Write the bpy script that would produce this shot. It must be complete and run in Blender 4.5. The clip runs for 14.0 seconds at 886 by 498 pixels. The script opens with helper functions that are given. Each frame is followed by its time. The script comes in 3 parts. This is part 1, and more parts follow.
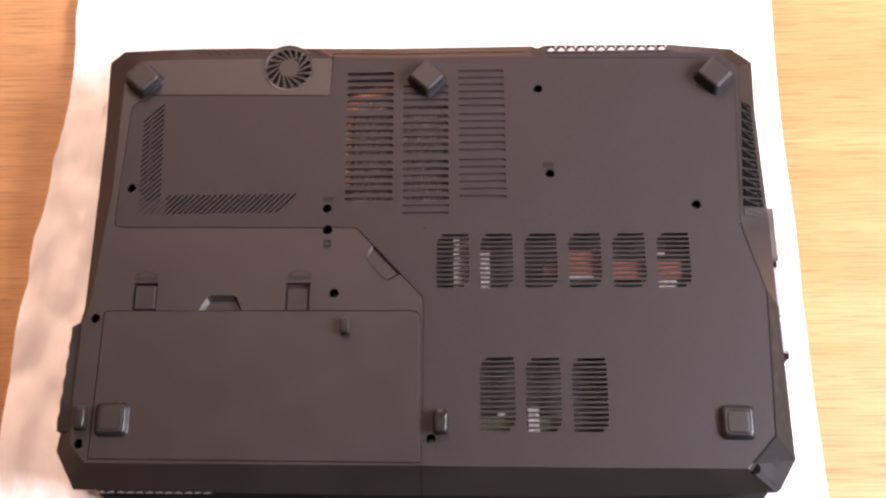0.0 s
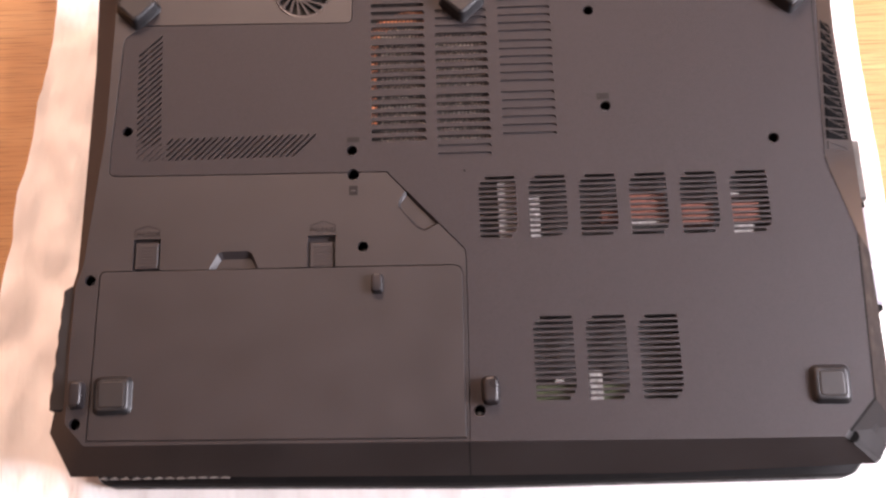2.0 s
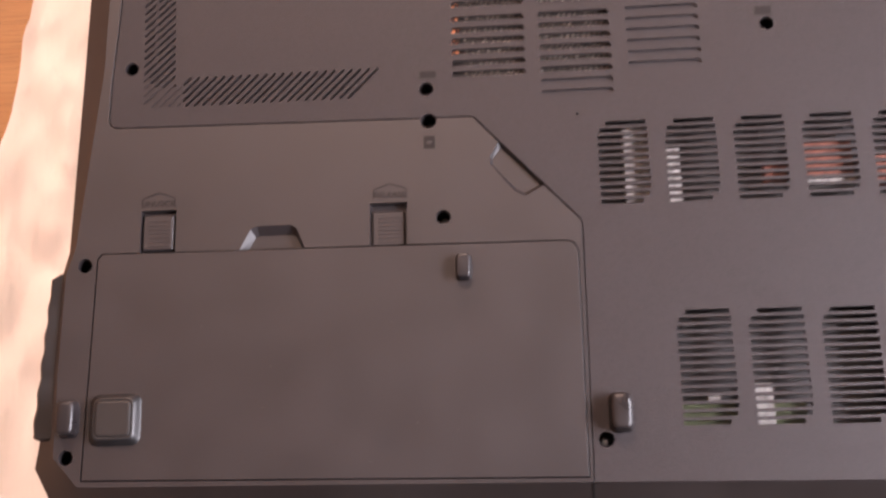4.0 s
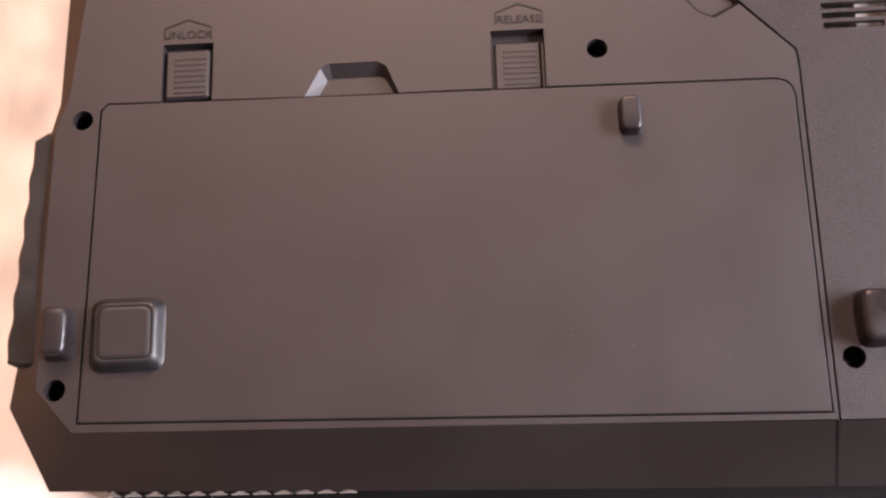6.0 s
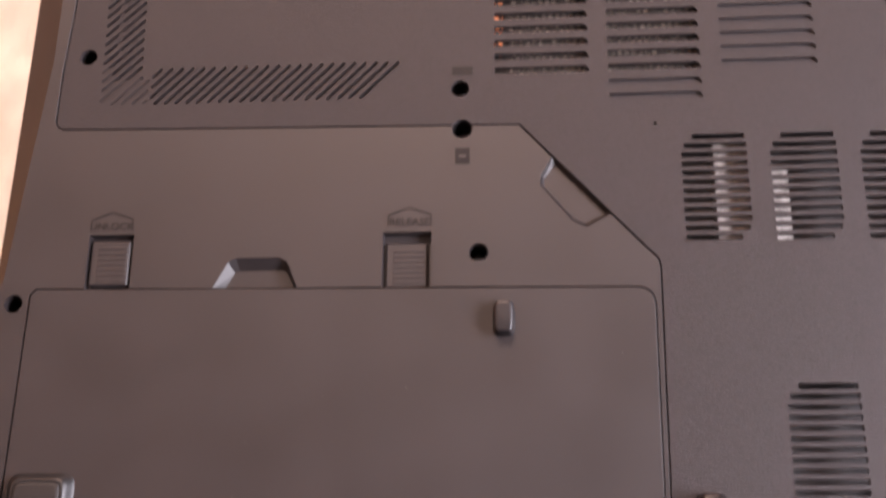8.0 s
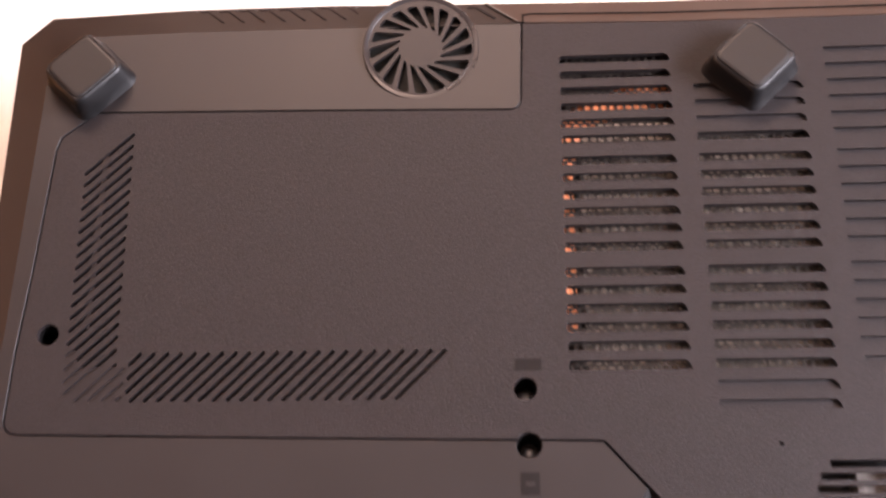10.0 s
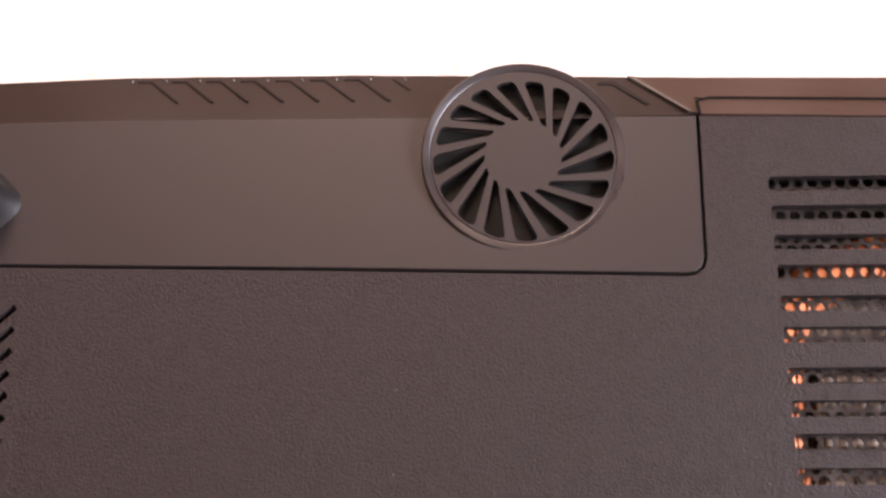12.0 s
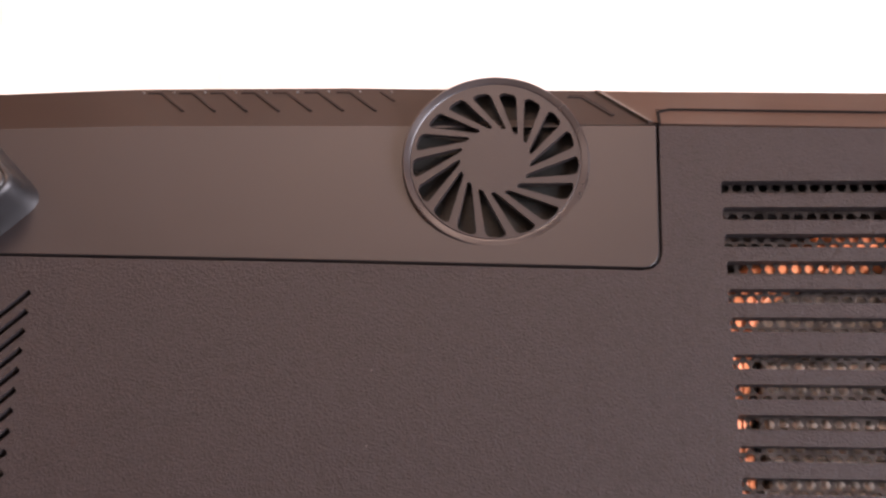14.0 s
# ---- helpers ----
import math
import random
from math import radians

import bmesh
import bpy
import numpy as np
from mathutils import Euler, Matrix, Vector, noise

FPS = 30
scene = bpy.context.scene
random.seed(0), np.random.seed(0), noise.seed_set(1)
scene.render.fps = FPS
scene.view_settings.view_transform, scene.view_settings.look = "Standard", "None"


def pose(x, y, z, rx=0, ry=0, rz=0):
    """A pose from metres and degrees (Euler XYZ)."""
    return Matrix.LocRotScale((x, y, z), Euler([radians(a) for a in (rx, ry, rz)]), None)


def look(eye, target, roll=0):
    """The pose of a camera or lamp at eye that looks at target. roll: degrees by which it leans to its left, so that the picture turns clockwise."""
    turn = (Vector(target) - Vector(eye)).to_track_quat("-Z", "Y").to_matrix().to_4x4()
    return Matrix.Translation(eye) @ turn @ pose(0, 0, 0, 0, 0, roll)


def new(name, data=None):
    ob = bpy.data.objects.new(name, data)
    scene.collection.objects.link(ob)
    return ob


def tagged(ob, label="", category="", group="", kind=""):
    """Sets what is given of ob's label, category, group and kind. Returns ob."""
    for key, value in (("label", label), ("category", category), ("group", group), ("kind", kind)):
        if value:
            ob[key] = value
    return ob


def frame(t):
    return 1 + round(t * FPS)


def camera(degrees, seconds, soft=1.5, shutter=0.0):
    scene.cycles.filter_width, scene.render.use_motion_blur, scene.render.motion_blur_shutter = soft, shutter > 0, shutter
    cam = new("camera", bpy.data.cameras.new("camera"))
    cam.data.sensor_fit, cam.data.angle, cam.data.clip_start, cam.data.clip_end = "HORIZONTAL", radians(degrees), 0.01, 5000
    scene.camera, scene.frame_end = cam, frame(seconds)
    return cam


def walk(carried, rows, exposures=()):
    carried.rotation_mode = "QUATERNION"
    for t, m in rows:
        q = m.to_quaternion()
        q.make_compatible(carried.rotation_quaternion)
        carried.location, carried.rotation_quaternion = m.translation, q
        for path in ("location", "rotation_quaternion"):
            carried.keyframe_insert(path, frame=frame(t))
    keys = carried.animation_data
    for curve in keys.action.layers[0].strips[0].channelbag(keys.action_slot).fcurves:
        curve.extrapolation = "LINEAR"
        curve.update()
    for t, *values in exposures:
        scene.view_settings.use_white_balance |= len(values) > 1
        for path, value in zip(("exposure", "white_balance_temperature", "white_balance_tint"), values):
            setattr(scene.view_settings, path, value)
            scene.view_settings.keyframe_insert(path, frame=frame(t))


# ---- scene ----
cam = camera(42.0, 14.0, soft=2.4, shutter=0.5)
PATH = [
    (0, (0.02912, -0.24694, 0.73606), (-0.0186, 0.4383, -1.1423), -4.494),
    (0.5, (0.01809, -0.25850, 0.72698), (-0.0190, 0.4340, -1.1489), -3.770),
    (1, (0.01864, -0.25595, 0.70518), (-0.0186, 0.4334, -1.1719), -5.258),
    (1.5, (-0.00188, -0.25493, 0.67367), (-0.0100, 0.4742, -1.1887), -1.957),
    (2, (-0.00282, -0.22799, 0.64778), (-0.0346, 0.4064, -1.2487), -4.586),
    (2.2, (-0.00484, -0.21708, 0.62359), (-0.0371, 0.4147, -1.2737), -5.237),
    (4.3, (-0.03433, -0.16845, 0.46188), (-0.1802, 0.3669, -1.4596), -17.068),
    (4.5, (-0.04068, -0.16755, 0.43086), (-0.1914, 0.3547, -1.4939), -18.288),
    (5, (-0.06186, -0.16869, 0.38230), (-0.1759, 0.4237, -1.5246), -13.114),
    (5.5, (-0.08328, -0.17231, 0.35359), (-0.1714, 0.4038, -1.5596), -10.805),
    (6, (-0.08609, -0.17562, 0.35470), (-0.1854, 0.4064, -1.5562), -11.735),
    (6.5, (-0.07464, -0.17541, 0.35976), (-0.1746, 0.4057, -1.5513), -12.184),
    (7, (-0.05562, -0.16592, 0.36791), (-0.1940, 0.3875, -1.5490), -16.130),
    (7.5, (-0.04330, -0.15682, 0.38637), (-0.1729, 0.4604, -1.5116), -13.103),
    (8, (-0.03769, -0.14338, 0.39415), (-0.2021, 0.5112, -1.4885), -14.375),
    (8.5, (-0.04761, -0.12598, 0.39727), (-0.1761, 0.6146, -1.4561), -9.487),
    (8.7, (-0.04894, -0.11706, 0.39877), (-0.1776, 0.6197, -1.4561), -9.377),
    (10.8, (-0.07991, 0.00141, 0.29227), (-0.2356, 0.7602, -1.5516), -12.242),
    (11, (-0.08620, 0.01341, 0.28286), (-0.2302, 0.7493, -1.5712), -11.208),
    (11.5, (-0.09510, 0.03441, 0.24457), (-0.1994, 0.7392, -1.6242), -8.625),
    (12, (-0.09537, 0.04814, 0.22761), (-0.1852, 0.7732, -1.6342), -7.118),
    (12.5, (-0.09700, 0.05168, 0.22655), (-0.1731, 0.7805, -1.6344), -6.265),
    (13, (-0.09241, 0.05606, 0.22562), (-0.2038, 0.7539, -1.6454), -9.274),
    (13.5, (-0.09212, 0.04996, 0.22790), (-0.1938, 0.7741, -1.6336), -8.116),
    (14, (-0.08371, 0.03322, 0.23847), (-0.2404, 0.8395, -1.5851), -9.998),
]
EXPOSURES = [(0, 0.15), (1.0, 0.2), (2.2, 0.36), (4.3, 0.58), (5.0, 0.6), (6.0, 0.57), (7.0, 0.6), (8.7, 0.56), (10.8, 0.19), (14, 0.19)]
walk(cam, [(t, look(eye, target, roll)) for t, eye, target, roll in PATH], EXPOSURES)

# ---------------------------------------------------------------- world and light
world = bpy.data.worlds.new("world")
scene.world = world
world.use_nodes = True
sky = world.node_tree.nodes.new("ShaderNodeTexSky")
sky.sky_type, sky.sun_disc, sky.sun_elevation, sky.sun_rotation = "NISHITA", False, radians(40), radians(70)
world.node_tree.links.new(sky.outputs[0], world.node_tree.nodes["Background"].inputs[0])
world.node_tree.nodes["Background"].inputs[1].default_value = 0.1


def area_lamp(name, eye, target, size, power, colour):
    data = bpy.data.lights.new(name, "AREA")
    data.shape, data.size, data.size_y, data.energy, data.color = "RECTANGLE", size[0], size[1], power, colour
    ob = new(name, data)
    ob.matrix_world = look(eye, target)
    return ob


area_lamp("ceiling_light", (-0.25, 1.70, 1.74), (0.0, 0.1, 0), (1.0, 0.6), 65, (1.0, 0.68, 0.56))
area_lamp("window_light", (1.16, -0.10, 0.62), (0, 0, 0.05), (0.9, 0.7), 99, (0.945, 0.885, 1.0))

# ---------------------------------------------------------------- materials


def material(name, base, rough, metal=0.0, spread=0.25, scale=60.0, grain=0.0, grain_scale=1500.0, stretch=(1, 1, 1), spec=0.5, rough_spread=0.12):
    """A surface whose colour and gloss vary at a wide and a fine scale, with a fine relief of so many millimetres."""
    m = bpy.data.materials.new(name)
    m.use_nodes = True
    n, l = m.node_tree.nodes, m.node_tree.links
    b = n["Principled BSDF"]
    b.inputs["Metallic"].default_value = metal
    b.inputs["Specular IOR Level"].default_value = spec
    co = n.new("ShaderNodeTexCoord")
    mp = n.new("ShaderNodeMapping")
    mp.inputs["Scale"].default_value = stretch
    l.new(co.outputs["Object"], mp.inputs[0])
    wide, fine = n.new("ShaderNodeTexNoise"), n.new("ShaderNodeTexNoise")
    wide.inputs["Scale"].default_value, wide.inputs["Detail"].default_value = scale, 4
    fine.inputs["Scale"].default_value, fine.inputs["Detail"].default_value = grain_scale, 2
    for node in (wide, fine):
        l.new(mp.outputs[0], node.inputs["Vector"])
    mix = n.new("ShaderNodeMath")
    mix.operation = "MULTIPLY_ADD"
    l.new(fine.outputs["Fac"], mix.inputs[0])
    mix.inputs[1].default_value = 0.5
    l.new(wide.outputs["Fac"], mix.inputs[2])
    ramp = n.new("ShaderNodeMapRange")
    ramp.inputs["From Min"].default_value, ramp.inputs["From Max"].default_value = 0.45, 1.05
    ramp.inputs["To Min"].default_value, ramp.inputs["To Max"].default_value = 1 - spread, 1 + spread
    l.new(mix.outputs[0], ramp.inputs["Value"])
    tint = n.new("ShaderNodeVectorMath")
    tint.operation = "SCALE"
    tint.inputs[0].default_value = base
    l.new(ramp.outputs[0], tint.inputs["Scale"])
    l.new(tint.outputs[0], b.inputs["Base Color"])
    gloss = n.new("ShaderNodeMapRange")
    gloss.inputs["From Min"].default_value, gloss.inputs["From Max"].default_value = 0.3, 0.7
    gloss.inputs["To Min"].default_value, gloss.inputs["To Max"].default_value = max(0.03, rough - rough_spread), min(1, rough + rough_spread)
    l.new(wide.outputs["Fac"], gloss.inputs["Value"])
    l.new(gloss.outputs[0], b.inputs["Roughness"])
    if grain:
        bump = n.new("ShaderNodeBump")
        bump.inputs["Strength"].default_value, bump.inputs["Distance"].default_value = 1.0, grain * 0.001
        l.new(fine.outputs["Fac"], bump.inputs["Height"])
        l.new(bump.outputs[0], b.inputs["Normal"])
    return m


def wood_material():
    m = bpy.data.materials.new("oak_veneer")
    m.use_nodes = True
    n, l = m.node_tree.nodes, m.node_tree.links
    b = n["Principled BSDF"]
    b.inputs["Roughness"].default_value = 0.42
    co = n.new("ShaderNodeTexCoord")

    def layer(sx, sy, scale, detail, distort=0.0):
        mp, tex = n.new("ShaderNodeMapping"), n.new("ShaderNodeTexNoise")
        mp.inputs["Scale"].default_value = (sx, sy, 1)
        tex.inputs["Scale"].default_value, tex.inputs["Detail"].default_value, tex.inputs["Distortion"].default_value = scale, detail, distort
        l.new(co.outputs["Object"], mp.inputs[0])
        l.new(mp.outputs[0], tex.inputs["Vector"])
        return tex.outputs["Fac"]

    bands, streaks, pores = layer(0.25, 4.0, 7, 3, 0.5), layer(0.30, 24, 20, 6, 0.15), layer(0.5, 30, 44, 2)
    r1 = n.new("ShaderNodeValToRGB")
    r1.color_ramp.elements[0].position, r1.color_ramp.elements[0].color = 0.18, (0.36, 0.172, 0.060, 1)
    r1.color_ramp.elements[1].position, r1.color_ramp.elements[1].color = 0.41, (0.48, 0.275, 0.120, 1)
    mix = n.new("ShaderNodeMath")
    mix.operation = "MULTIPLY_ADD"
    mix.inputs[1].default_value = 0.45
    l.new(bands, mix.inputs[0])
    half = n.new("ShaderNodeMath")
    half.operation = "MULTIPLY"
    half.inputs[1].default_value = 0.12
    l.new(streaks, half.inputs[0])
    l.new(half.outputs[0], mix.inputs[2])
    l.new(mix.outputs[0], r1.inputs[0])
    r2 = n.new("ShaderNodeMapRange")
    r2.inputs["From Min"].default_value, r2.inputs["From Max"].default_value = 0.34, 0.47
    r2.inputs["To Min"].default_value, r2.inputs["To Max"].default_value = 0.50, 1.0
    l.new(pores, r2.inputs["Value"])
    sc = n.new("ShaderNodeVectorMath")
    sc.operation = "SCALE"
    l.new(r1.outputs[0], sc.inputs[0])
    l.new(r2.outputs[0], sc.inputs["Scale"])
    l.new(sc.outputs[0], b.inputs["Base Color"])
    bump = n.new("ShaderNodeBump")
    bump.inputs["Strength"].default_value, bump.inputs["Distance"].default_value = 0.5, 0.0003
    l.new(pores, bump.inputs["Height"])
    l.new(bump.outputs[0], b.inputs["Normal"])
    return m


M_COVER = material("textured_black_plastic", (0.0212, 0.0176, 0.0182), 0.45, spread=0.22, scale=900, grain=0.20, grain_scale=2900, rough_spread=0.14, spec=0.21)
M_CHASSIS = material("matt_black_plastic", (0.0138, 0.0108, 0.0112), 0.485, spread=0.16, scale=40, grain=0.03, grain_scale=3600, rough_spread=0.03, spec=0.46)
M_SIDE = material("side_black_plastic", (0.0130, 0.0105, 0.0100), 0.33, spread=0.12, scale=40, grain=0.006, grain_scale=4000, rough_spread=0.04, spec=0.42)
# black plastic with the warm reflection of the back slope in its base colour
M_BROWN_SHEEN = material("plastic_with_brown_reflection", (0.040, 0.024, 0.018), 0.40, spread=0.12, scale=30, grain=0.006, grain_scale=4000)
M_GLOSS = material("satin_black_plastic", (0.012, 0.010, 0.0105), 0.34, spec=0.34, spread=0.2, scale=100, grain=0.004, grain_scale=4000)
M_PAD = material("worn_rubber_pad", (0.013, 0.011, 0.0105), 0.52, spec=0.38, spread=0.25, scale=420, rough_spread=0.05, grain=0.01, grain_scale=2500)
M_RUBBER = material("black_rubber", (0.010, 0.0095, 0.010), 0.41, spec=0.38, spread=0.3, scale=120, grain=0.008, grain_scale=4000)
M_TRAY = material("dark_grey_inner_tray", (0.025, 0.022, 0.022), 0.5, spread=0.6, scale=260)
M_RIM = material("polished_black_rim", (0.018, 0.0145, 0.015), 0.33, spread=0.2, scale=100, spec=0.6)
# near-black colour for the shade inside holes that are drawn as solids
M_HOLE_SHADE = material("painted_hole_shade", (0.004, 0.004, 0.004), 0.9, scale=80, spec=0.0)
M_CONE = material("dark_speaker_cone", (0.010, 0.010, 0.009), 0.6, spread=0.5, scale=160, spec=0.15)
M_BUMPER = material("matt_black_bumper", (0.0095, 0.0085, 0.0085), 0.6, spread=0.25, scale=120, grain=0.01, grain_scale=3000, spec=0.14)
M_INK = material("dark_groove", (0.006, 0.0055, 0.0055), 0.8, scale=80, spec=0.1)
M_MESH = material("perforated_grey_metal", (0.10, 0.095, 0.088), 0.42, metal=0.4, scale=90)
M_SCREEN = material("pierced_steel", (0.06, 0.05, 0.044), 0.36, metal=0.6, spread=0.4, scale=300)
# strong speckle in the colour stands in for glints on the fins
M_SINK = material("glint_speckled_aluminium", (0.50, 0.44, 0.38), 0.30, metal=0.6, spread=0.95, scale=520)
# pale colour that carries the brightness of the exhaust openings
M_BRIGHT_GAP = material("pale_opening_tile", (0.62, 0.60, 0.58), 0.4, spread=0.35, scale=260)
M_COPPER = material("copper", (0.85, 0.29, 0.12), 0.42, metal=0.20, scale=150)
M_LABEL = material("mottled_grey_label", (0.34, 0.32, 0.30), 0.4, spread=0.75, scale=420)
M_RED = material("red_brown_board", (0.24, 0.085, 0.055), 0.5, spread=0.4, scale=300)
M_GREEN = material("green_circuit_board", (0.055, 0.065, 0.028), 0.45, spread=0.6, scale=350)
M_SILVER = material("silver_plastic", (0.34, 0.33, 0.36), 0.33, spread=0.1, scale=60)
M_SCREW = material("steel_screw", (0.35, 0.34, 0.33), 0.35, metal=1.0, scale=400)
M_EMBOSS = material("embossed_mark", (0.009, 0.007, 0.007), 0.6, scale=300, spec=0.2)
M_PAPER = material("white_wrapping_paper", (0.80, 0.765, 0.725), 0.65, spread=0.05, scale=14, grain=2.2, grain_scale=95, stretch=(1, 0.4, 1))
M_WOOD = wood_material()
# unseen walls: dark colour stands in for shade to the south and east
M_DIM = material("unseen_dim_wall", (0.06, 0.05, 0.045), 0.8, spread=0.05, scale=3)
# unseen walls: tinted warm so that the back slopes reflect brown
M_BEIGE = material("unseen_warm_wall", (0.72, 0.48, 0.35), 0.8, spread=0.08, scale=3)
M_WALL = material("painted_wall", (0.70, 0.66, 0.60), 0.8, spread=0.05, scale=3)
M_FLOOR = material("grey_carpet", (0.22, 0.20, 0.18), 0.95, spread=0.3, scale=8)

# ---------------------------------------------------------------- mesh helpers


def part(name, bm, mat, parent=None, label=""):
    me = bpy.data.meshes.new(name)
    bm.to_mesh(me)
    bm.free()
    me.materials.append(mat)
    ob = new(name, me)
    ob.parent = parent
    return tagged(ob, label) if label else ob


def inside(px, py, poly):
    """Which of the points lie inside the polygon."""
    res = np.zeros(len(px), bool)
    n = len(poly)
    for i in range(n):
        x0, y0 = poly[i]
        x1, y1 = poly[(i + 1) % n]
        if y0 == y1:
            continue
        cross = ((y0 > py) != (y1 > py)) & (px < (x1 - x0) * (py - y0) / (y1 - y0) + x0)
        res ^= cross
    return res


def area_of(poly):
    return 0.5 * sum(a[0] * b[1] - b[0] * a[1] for a, b in zip(poly, poly[1:] + poly[:1]))


def ccw(poly):
    poly = [tuple(p) for p in poly]
    return poly if area_of(poly) > 0 else poly[::-1]


def offset(poly, d):
    """The polygon (counterclockwise) grown by d, or shrunk where d is negative."""
    poly, out = ccw(poly), []
    n = len(poly)
    for i in range(n):
        p, q, r = (Vector(poly[(i + k) % n]) for k in (-1, 0, 1))
        a, b = (q - p).normalized(), (r - q).normalized()
        na, nb = Vector((a.y, -a.x)), Vector((b.y, -b.x))
        mid = (na + nb)
        mid = mid.normalized() if mid.length > 1e-6 else na
        out.append(tuple(q + mid * d / max(0.45, mid.dot(na))))
    return out


def rounded(poly, r, steps=4):
    """The polygon with its corners rounded; r is one radius or one for each corner."""
    poly, out = ccw(poly), []
    n = len(poly)
    for i in range(n):
        p, q, s = (Vector(poly[(i + k) % n]) for k in (-1, 0, 1))
        rr = r[i] if isinstance(r, (list, tuple)) else r
        cut = min(rr, 0.45 * (p - q).length, 0.45 * (s - q).length)
        a, b = q + (p - q).normalized() * cut, q + (s - q).normalized() * cut
        if cut < 1e-6:
            out.append(tuple(q))
            continue
        for k in range(steps + 1):
            t = k / steps
            out.append(tuple((1 - t) ** 2 * a + 2 * t * (1 - t) * q + t * t * b))
    return out


def box2(x0, y0, x1, y1):
    return [(x0, y0), (x1, y0), (x1, y1), (x0, y1)]


def plate_mesh(outline, holes, ztop, depth, chamfer=0.00025, closed=False):
    """A plate with openings: flat top, chamfered outer rim, walls going down at the rim and in every opening."""
    from mathutils.geometry import delaunay_2d_cdt

    outer = ccw(outline)
    top = offset(outer, -chamfer)
    holes = [ccw(h) for h in holes]
    verts, edges = [], []
    for loop in [top, *holes]:
        k = len(verts)
        verts += [Vector((x * 1000, y * 1000)) for x, y in loop]
        edges += [(k + i, k + (i + 1) % len(loop)) for i in range(len(loop))]
    vs, _, faces, *_ = delaunay_2d_cdt(verts, edges, [], 0, 1e-5)
    xy = np.array([(v.x / 1000, v.y / 1000) for v in vs])
    tri = np.array([f for f in faces if len(f) == 3])
    mid = xy[tri].mean(axis=1)
    keep = inside(mid[:, 0], mid[:, 1], top)
    for h in holes:
        hx, hy = zip(*h)
        near = keep & (mid[:, 0] > min(hx)) & (mid[:, 0] < max(hx)) & (mid[:, 1] > min(hy)) & (mid[:, 1] < max(hy))
        idx = np.nonzero(near)[0]
        if len(idx):
            keep[idx] &= ~inside(mid[idx, 0], mid[idx, 1], h)
    bm = bmesh.new()
    tv = [bm.verts.new((x, y, ztop)) for x, y in xy]
    for a, b, c in tri[keep]:
        bm.faces.new((tv[a], tv[b], tv[c]))
    rims = [(top, ztop, outer, ztop - chamfer), (outer, ztop - chamfer, outer, ztop - depth)]
    rims += [(h[::-1], ztop, h[::-1], ztop - depth) for h in holes]
    for up, zu, low, zl in rims:
        a, b = [bm.verts.new((x, y, zu)) for x, y in up], [bm.verts.new((x, y, zl)) for x, y in low]
        for i in range(len(a)):
            j = (i + 1) % len(a)
            bm.faces.new((a[i], b[i], b[j], a[j]))
    if closed:
        bm.faces.new([bm.verts.new((x, y, ztop - depth)) for x, y in outer][::-1])
    bmesh.ops.remove_doubles(bm, verts=bm.verts[:], dist=1e-6)
    bmesh.ops.recalc_face_normals(bm, faces=[])
    return bm


def loft(rings, cap_top=True, cap_bottom=True):
    """A skin over rings of equally many (x, y, z), counterclockwise, from the top down."""
    bm = bmesh.new()
    vs = [[bm.verts.new(p) for p in ring] for ring in rings]
    n = len(rings[0])
    for a, b in zip(vs, vs[1:]):
        for i in range(n):
            j = (i + 1) % n
            bm.faces.new((a[i], b[i], b[j], a[j]))
    if cap_top:
        bm.faces.new(vs[0])
    if cap_bottom:
        bm.faces.new(vs[-1][::-1])
    return bm


def smooth(ob, angle=35):
    for p in ob.data.polygons:
        p.use_smooth = True
    ob.data.set_sharp_from_angle(angle=radians(angle))
    return ob


def circle(cx, cy, r, n=24):
    return [(cx + r * math.cos(2 * math.pi * k / n), cy + r * math.sin(2 * math.pi * k / n)) for k in range(n)]


def slab_bm(poly, z0, z1, chamfer=0.0):
    """A solid of that outline between two heights."""
    poly = ccw(poly)
    c = chamfer
    rings = [[(x, y, z1) for x, y in (offset(poly, -c) if c else poly)]]
    if c:
        rings.append([(x, y, z1 - c) for x, y in poly])
    rings.append([(x, y, z0) for x, y in poly])
    return loft(rings)


def bar(p, q, w):
    """The outline of a straight bar from p to q, w wide."""
    p, q = Vector(p), Vector(q)
    d = (q - p).normalized() * 1.0
    s = Vector((-d.y, d.x)) * w / 2
    return [tuple(p - s), tuple(q - s), tuple(q + s), tuple(p + s)]


# ---------------------------------------------------------------- room and table
def room():
    def wall(name, x0, y0, z0, x1, y1, z1, mat, label, category):
        bm = bmesh.new()
        bmesh.ops.create_cube(bm, size=1.0, matrix=Matrix.LocRotScale(((x0 + x1) / 2, (y0 + y1) / 2, (z0 + z1) / 2), None, (x1 - x0, y1 - y0, z1 - z0)))
        tagged(part(name, bm, mat), label, category, kind="structure")

    wall("floor", -2.1, -2.1, -0.80, 1.3, 2.1, -0.75, M_FLOOR, "grey carpet floor of the room", "floor")
    wall("ceiling", -2.1, -2.1, 1.85, 1.3, 2.1, 1.95, M_WALL, "plain off-white painted ceiling", "ceiling")
    # unseen walls added to shape the light, dark on two sides, warm on two
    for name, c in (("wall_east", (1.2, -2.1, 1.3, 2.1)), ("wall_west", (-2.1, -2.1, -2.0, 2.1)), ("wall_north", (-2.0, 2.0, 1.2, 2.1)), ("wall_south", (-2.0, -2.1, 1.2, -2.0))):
        wall(name, c[0], c[1], -0.75, c[2], c[3], 1.85, M_DIM if name in ("wall_south", "wall_east") else M_BEIGE, "unseen wall coloured for the reflections on the laptop", "wall")


